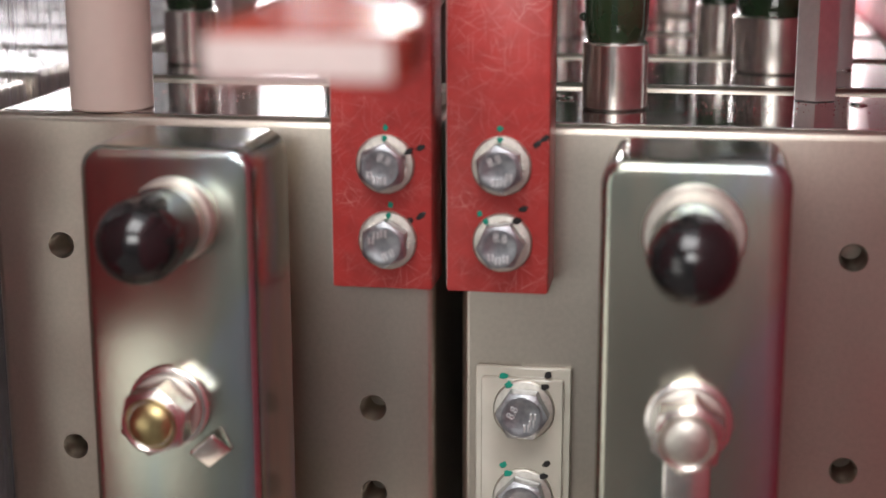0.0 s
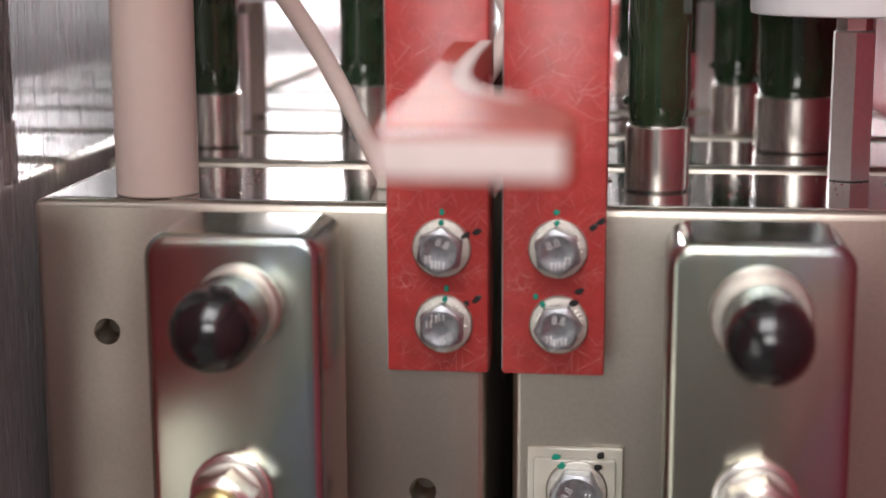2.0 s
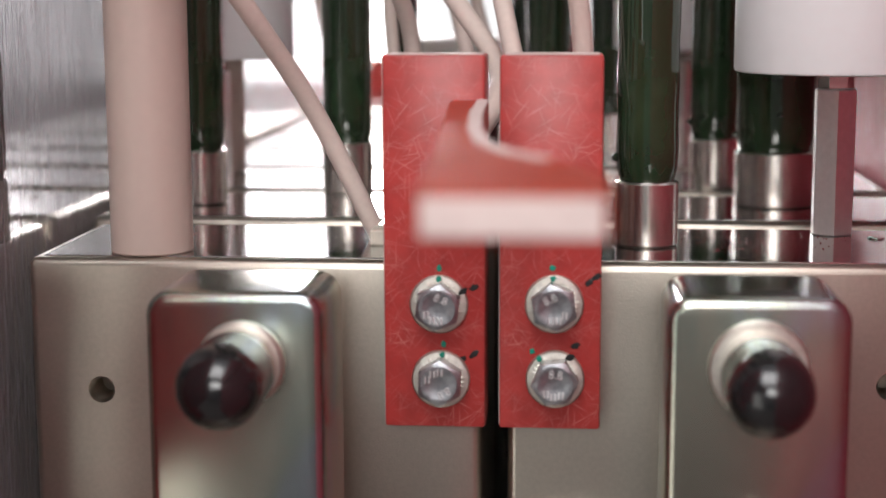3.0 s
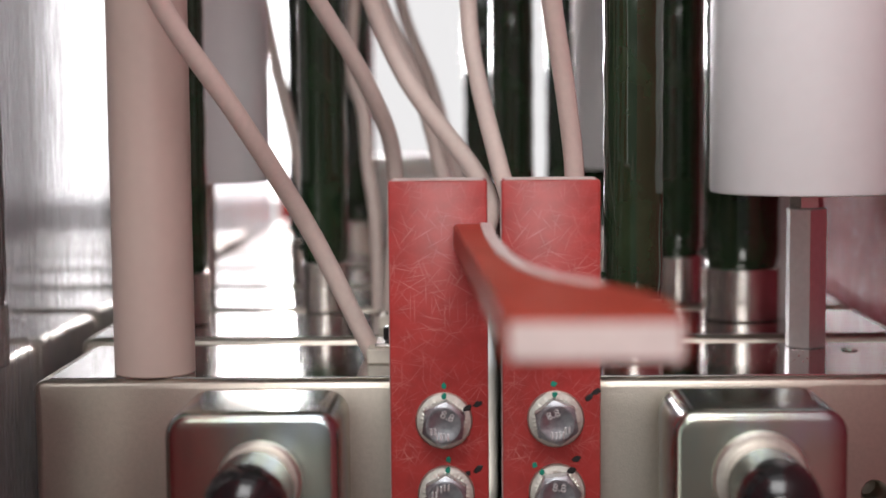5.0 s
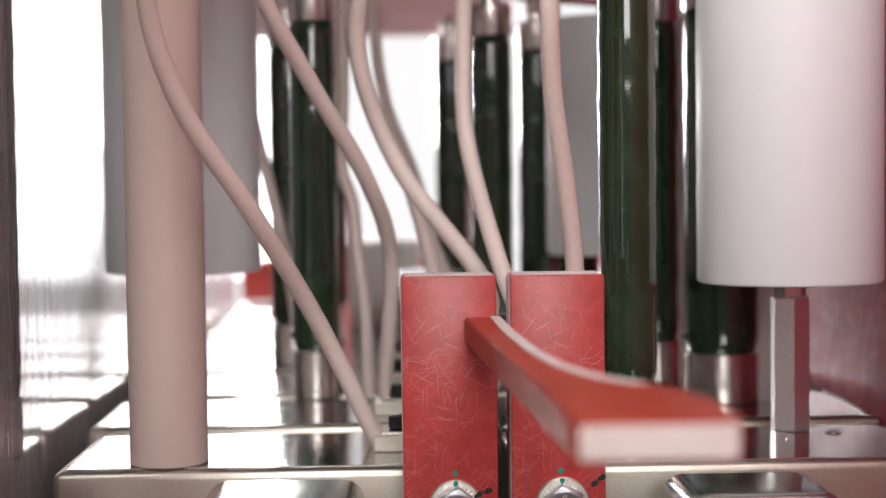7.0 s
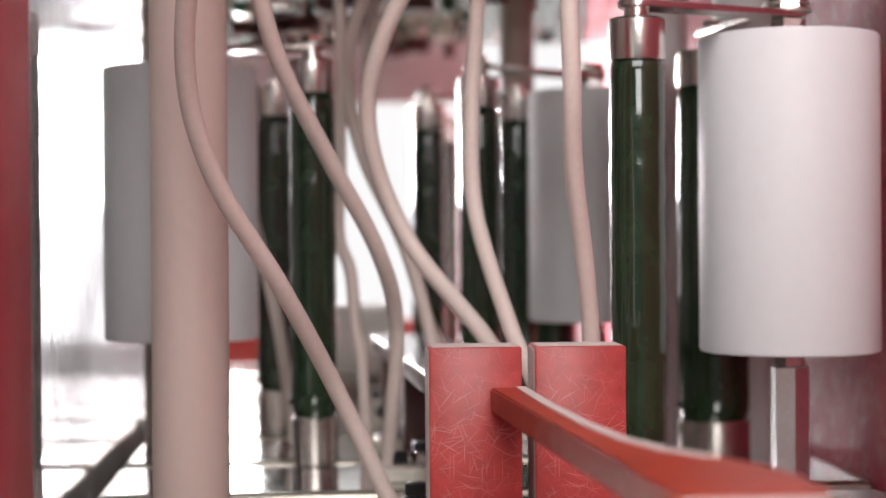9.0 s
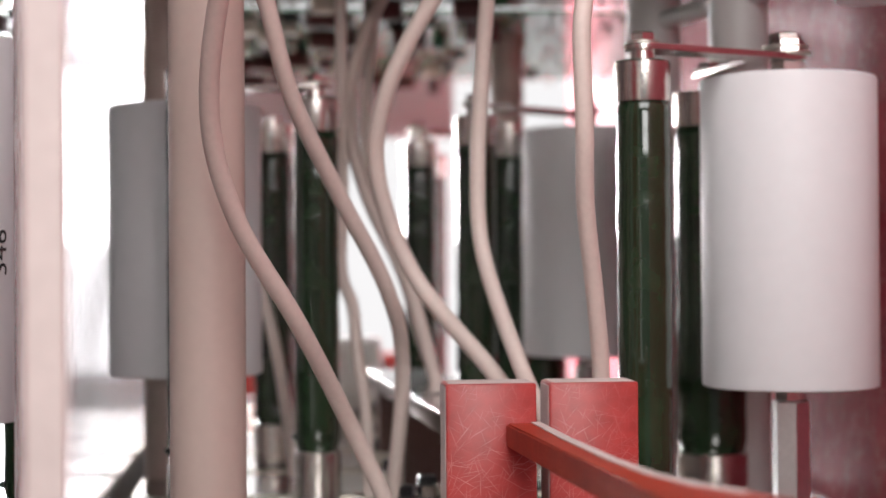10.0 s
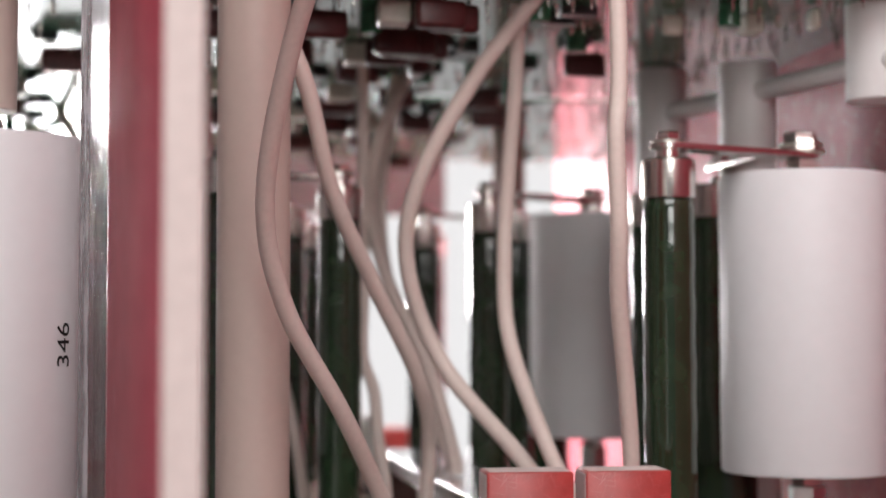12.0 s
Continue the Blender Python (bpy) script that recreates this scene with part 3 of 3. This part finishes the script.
def cover(x0, x1, kx, kz, nx, nz, ring, folded):
    c = (x0 + x1) / 2
    t = thing("cover_block", c, -30, 0, "rounded zinc-plated cover block fixed to the housing front", "cover", "zinc cover blocks")
    bm = bmesh.new()
    w, r = (x1 - x0) / 2, 5.5
    rim = []
    for sx, sz, a0 in ((1, 1, 0), (-1, 1, 90), (-1, -1, 180), (1, -1, 270)):
        for k in range(9):
            a = math.radians(a0 + k * 11.25)
            rim.append((sx * (w - r) + r * math.cos(a), (155 if sz > 0 else 18) + r * math.sin(a), math.cos(a), math.sin(a)))
    rings = []
    for d, y in ((2.2, 14), (0, 13), (0, -12.4), (0.15, -13.5), (0.6, -14.3), (1.3, -14.8), (2.2, -15)):
        rings.append([bm.verts.new((px - d * ca, y, pz - d * sa)) for px, pz, ca, sa in rim])
    for a, b in zip(rings, rings[1:]):
        for i in range(len(rim)):
            bm.faces.new((a[i], a[(i + 1) % len(rim)], b[(i + 1) % len(rim)], b[i]))
    bm.faces.new(rings[0]), bm.faces.new(rings[-1])
    part("block", bm, ZINC, t, "zinc-plated block with rainbow tarnish")
    part("foot", box(x0 - c + 7, x1 - c - 7, 13.5, 29.9, 20, 150, 1, 2), NICKEL, t)
    part("post_flange", lathe([(ring, 0), (ring, -1.6), (ring - 0.6, -2.2), (ring - 1.3, -2.2)], kx - c, -15, kz, 48, "y"), WASHER, t)
    part("post", lathe([(8.2, -1), (8.2, -16)], kx - c, -15, kz, 48, "y"), STEEL, t)
    prof = [(8.5, -9), (8.8, -9.4), (8.9, -20)]
    prof += [(8.9 * math.cos(a), -21.5 - 8.9 * math.sin(a)) for a in (math.pi / 2 * k / 9 for k in range(9))] + [(0.2, -30.4)]
    part("rubber_cap", lathe(prof, kx - c, -15, kz, 48, "y"), BLACK, t, "glossy black rubber cap")
    part("washer", lathe([(9.2, 0), (9.2, -1.4), (8.7, -1.7), (4, -1.7)], nx - c, -15, nz, 48, "y"), STEEL, t)
    part("spring_washer", lathe([(7.6, -1.7), (7.9, -2.2), (7.9, -3.6), (7.4, -3.9)], nx - c, -15, nz, 40, "y"), WASHER, t)
    part("nut", hexagon(13.6, -12.4, -3.9, nx - c, -15, nz, "y", 0.35, 1.1), STEEL, t)
    part("nut_collar", lathe([(6.6, -12.2), (6.6, -13.0), (5.9, -13.4), (5.0, -12.6)], nx - c, -15, nz, 40, "y"), STEEL, t)
    part("threaded_stud", lathe([(4.6 + 0.22 * (k % 2), -10.5 - 0.5 * k) for k in range(7)] + [(3.9, -13.9), (2.4, -14.4), (0.2, -14.5)], nx - c, -15, nz, 32, "y"), BRASS if folded else WASHER, t, "yellow passivated stud end" if folded else "dull zinc stud end")
    if folded:
        ear = box(-3.6, 3.6, -3.0, -1.8, -4.2, 2.0, 0.55, 3)
        bmesh.ops.rotate(ear, verts=ear.verts, cent=(0, 0, 0), matrix=Matrix.Rotation(radians(-40), 3, "Y") @ Matrix.Rotation(radians(24), 3, "X"))
        bmesh.ops.translate(ear, verts=ear.verts, vec=(nx - c + 8.2, -15.2, nz - 8.0))
    else:
        ear = box(nx - c - 5, nx - c + 5, -17.4, -16, nz - 24, nz - 8, 0.7, 2)
    part("washer_tab", ear, STEEL, t, "bent-out tab of the locking washer")
    return t


cover(-75.5, -36.5, -54.4, 145, -57.0, 102.8, 9.4, True)
cover(36.8, 75.5, 56, 145.5, 56.2, 105.5, 10.6, False)

# clear stop plate with two bolts
stop = thing("stop_plate", 16.5, 0, 30, "yellowed clear plastic plate bolted to the housing", "plate")
part("backing", box(-11.4, 11.6, -2.2, -0.2, 0, 71.5, 0.5, 2), CLEAR, stop)
part("front_layer", box(-9.8, 10.0, -4.6, -2.2, 0, 69.5, 0.8, 2), CLEAR, stop)
for z, a in ((92.0, 5.2), (69.5, 5.0)):
    bolt(17.2, -4.6, z, a, flats=11, washer=7.4)
    for dx, dz, k in ((-5.0, 8.0, 0), (-3.6, 6.4, 0), (5.6, 8.8, 1), (5.0, 6.2, 1)):
        on = math.hypot(dx, dz) < 8.0
        paint_mark(17.2 + dx, -6.1 if on else -4.65, z + dz, PAINTB if k else PAINTG, 0.8, 1.3, 0.4, BK if k else GM)


# ---- cables ----
def cable(points, r=2.5, label="soft beige silicone-covered cable curving upwards"):
    return tagged(part("cable", sweep(points, r), CABLE), label, "cable", "beige cables")


cable([(-58, -68, 519), (-60, -68, 380), (-69, -70, 350.5), (-80.3, -48, 317), (-86.2, -28.5, 281), (-80.5, -15.5, 253.6), (-64.3, 1.5, 225), (-49.4, 24.2, 195), (-33.5, 33.3, 160)])
cable([(-92, 8, 519), (-91, 8, 400), (-86, 8.6, 350), (-73.7, 15.7, 317), (-65.7, 27.6, 288.4), (-52.2, 45.5, 262), (-36.5, 65, 233), (-30.4, 86, 208.4), (-33, 96.5, 166)])
cable([(6, 42, 362), (-2, 47.6, 350.5), (-18.5, 56.3, 328), (-35.2, 64.7, 297), (-39, 73.4, 270), (-27.3, 76, 237.5), (-5, 50, 207), (-3.5, 24, 196), (-11, 16, 182), (-14, 14, 161)], 2.7)
cable([(-5.1, 57.7, 351), (-5.4, 62, 326), (-6.6, 67, 301), (-7.9, 69, 274), (-7.2, 64, 245), (0, 38, 212), (5, 20, 196), (9, 17, 180), (9, 16, 161)])
cable([(11.8, 2, 519), (11.8, 1.5, 400), (12.3, -3.6, 324.5), (10.2, -8.5, 301), (10.8, -8.5, 276), (12.1, -2.6, 255.5), (16.5, 6.4, 228.6), (18.9, 12, 205), (18, 13, 161)])
cable([(-25.3, 171.5, 351), (-38.9, 160.5, 322), (-44.1, 150, 294), (-38.8, 139, 266), (-25.2, 130, 235), (-17, 125, 205), (-16, 124, 197)])
cable([(-47, 149, 351), (-46.8, 148, 270), (-47.7, 142.4, 240), (-43.7, 140, 226), (-42.2, 137.6, 208), (-39.8, 134.5, 191), (-38.6, 130, 161)], 2.2)
cable([(-95, 240, 351), (-92, 225, 300), (-84, 200, 265), (-78, 190, 240), (-70, 185, 205), (-64, 183, 161)], 2.2)
cable([(-175, 330, 351), (-150, 320, 300), (-143, 312, 262), (-152, 305, 230), (-163, 300, 195), (-166, 298, 161)], 3.0)
cable([(-30, 200, 351), (-36, 195, 300), (-33, 190, 265), (-22, 186, 235), (-15, 183, 210), (-10, 180, 197)], 2.2)

drum = thing("drum", -44, 400, 182.6, "white plastic drum lying on the rear housing", "drum")
part("barrel", lathe([(20, -26), (22, -24), (22, 24), (20, 26)], axis="x", seg=48), WHITE, drum)
part("hub", lathe([(8, -29), (8, 29)], axis="x", seg=24), DARK, drum)

# small terminals beside the cable feet
def terminal(x, y, z=160.3):
    t = thing("terminal_board", x, y, z, "small terminal board with nuts and clips at the cable foot", "terminal board", "terminal boards")
    part("board", box(-14, 14, -8, 8, 0, 4, 0.4, 1), CREAM, t)
    part("plate", box(-12, 12, -6, 6, 4, 5.2, 0.3, 1), STEEL, t)
    for k in (-7, 0, 7):
        part("nut", hexagon(5.5, 5.2, 9, k, 0, 0, turn=k), DARK if k == -7 else STEEL, t)
    part("clip", box(-3, 3, -3, 3, 9, 12, 0.5, 1), DARK, t)
    return t


for k in range(1, 6):
    terminal(-22, 70 * k + 26)
terminal(-21, 30)


# ---- circuit boards overhead ----
def board(y0, y1, seed, fixed=(), shift=0):
    t = thing("circuit_board", shift - 7, (y0 + y1) / 2, 352, "green circuit board hanging overhead, crowded with components", "circuit board", "circuit boards")
    part("laminate", box(-111, 120 if shift else 128, y0 - (y0 + y1) / 2, y1 - (y0 + y1) / 2, 0, 1.8, 0.2, 1), PCBG, t)
    rnd = random.Random(seed)
    shapes = {
        "film_capacitor": (MAROON, box(-8, 8, -3, 3, -11, -2, 1.6, 3)),
        "relay": (CREAM, box(-5, 5, -6, 6, -7, 0, 0.6, 1)),
        "connector": (CREAM, box(-5, 5, -3, 3, -6, 0, 0.5, 1)),
        "chip": (DARK, box(-4, 4, -6, 6, -3, 0, 0.3, 1)),
        "electrolytic": (PCBG, lathe([(3.6, 0), (3.6, -6.5), (3.2, -7), (0.3, -7)], seg=20)),
        "disc": (CREAM, box(-3.5, 3.5, -1.5, 1.5, -8, -1, 1.4, 3)),
    }
    made = {}
    for n, (m, bm) in shapes.items():
        made[n] = part(n, bm, m, t)
    spots = list(fixed)
    names = ("film_capacitor", "film_capacitor", "connector", "chip", "electrolytic", "disc", "chip", "relay", "chip")
    for k in range(44 if seed == 4 else 60):
        spots.append((rnd.choice(names), rnd.uniform(-112, 30 if rnd.random() < 0.75 else 100) if not shift else rnd.uniform(15, 98), rnd.uniform(y0 + 8, y1 - 8), rnd.choice((0, 0, 90, 12))))
    first = set()
    for n, x, y, a in spots:
        m = pose((x + 7) * MM, (y - (y0 + y1) / 2) * MM, 0, 0, 0, a)
        if n not in first:
            first.add(n)
            made[n].matrix_basis = m
            continue
        o = made[n].copy()
        scene.collection.objects.link(o)
        o.matrix_basis = m
    bm = bmesh.new()
    for k in range(420):
        x, y = rnd.uniform(-108, 109), rnd.uniform(y0, y1) - (y0 + y1) / 2
        if k % 3:
            x = round(x / 22) * 22 + (k % 9) * 2.2
        lathe([(0.9, 0), (0.35, -0.8), (0.3, -rnd.uniform(1.6, 4.0)), (0.05, -4.1)], x, y, 0, 6, bm=bm)
    tagged(part("soldering", bm, STEEL, t, "bright solder joints and clipped pins"), kind="stuff")
    return t


board(30, 258, 4, (("film_capacitor", -40, 97, 8), ("film_capacitor", -38, 103, 8), ("film_capacitor", -48, 160, 5), ("film_capacitor", -31, 50, 10), ("film_capacitor", -26, 56, 10), ("connector", 76, 72, 90), ("disc", 48, 68, 0), ("relay", -44, 66, 0)))
board(275, 520, 9)
board(-40, 470, 12, shift=-250)
slab("rear_beam", GREYWALL, "grey metal beam across the rear of the enclosure", "beam", -124, 40, 575, 590, 322, 372)
slab("rear_rail", REDBAR, "low red laminate rail across the rear", "rail", -127, 20, 575, 590, 160, 186)


# fine metal dust lying on the front lids
bm = bmesh.new()
dust_rnd = random.Random(5)
for k in range(420):
    cx, cy = ((66, 30), (40, 45), (96, 40), (-70, 36))[k % 4]
    px, py, s = dust_rnd.gauss(cx, 11), min(56, max(6, dust_rnd.gauss(cy, 9))), dust_rnd.uniform(0.08, 0.32)
    vs = [bm.verts.new((px + s * math.cos(a), py + s * math.sin(a), 160.31)) for a in (0, 2.1, 4.2)]
    top = bm.verts.new((px, py, 160.31 + s))
    bm.faces.new(vs)
    for i in range(3):
        bm.faces.new((vs[i], vs[(i + 1) % 3], top))
tagged(part("metal_dust", bm, STEEL), "fine bright metal dust scattered over the lids", "dust", "", "stuff")
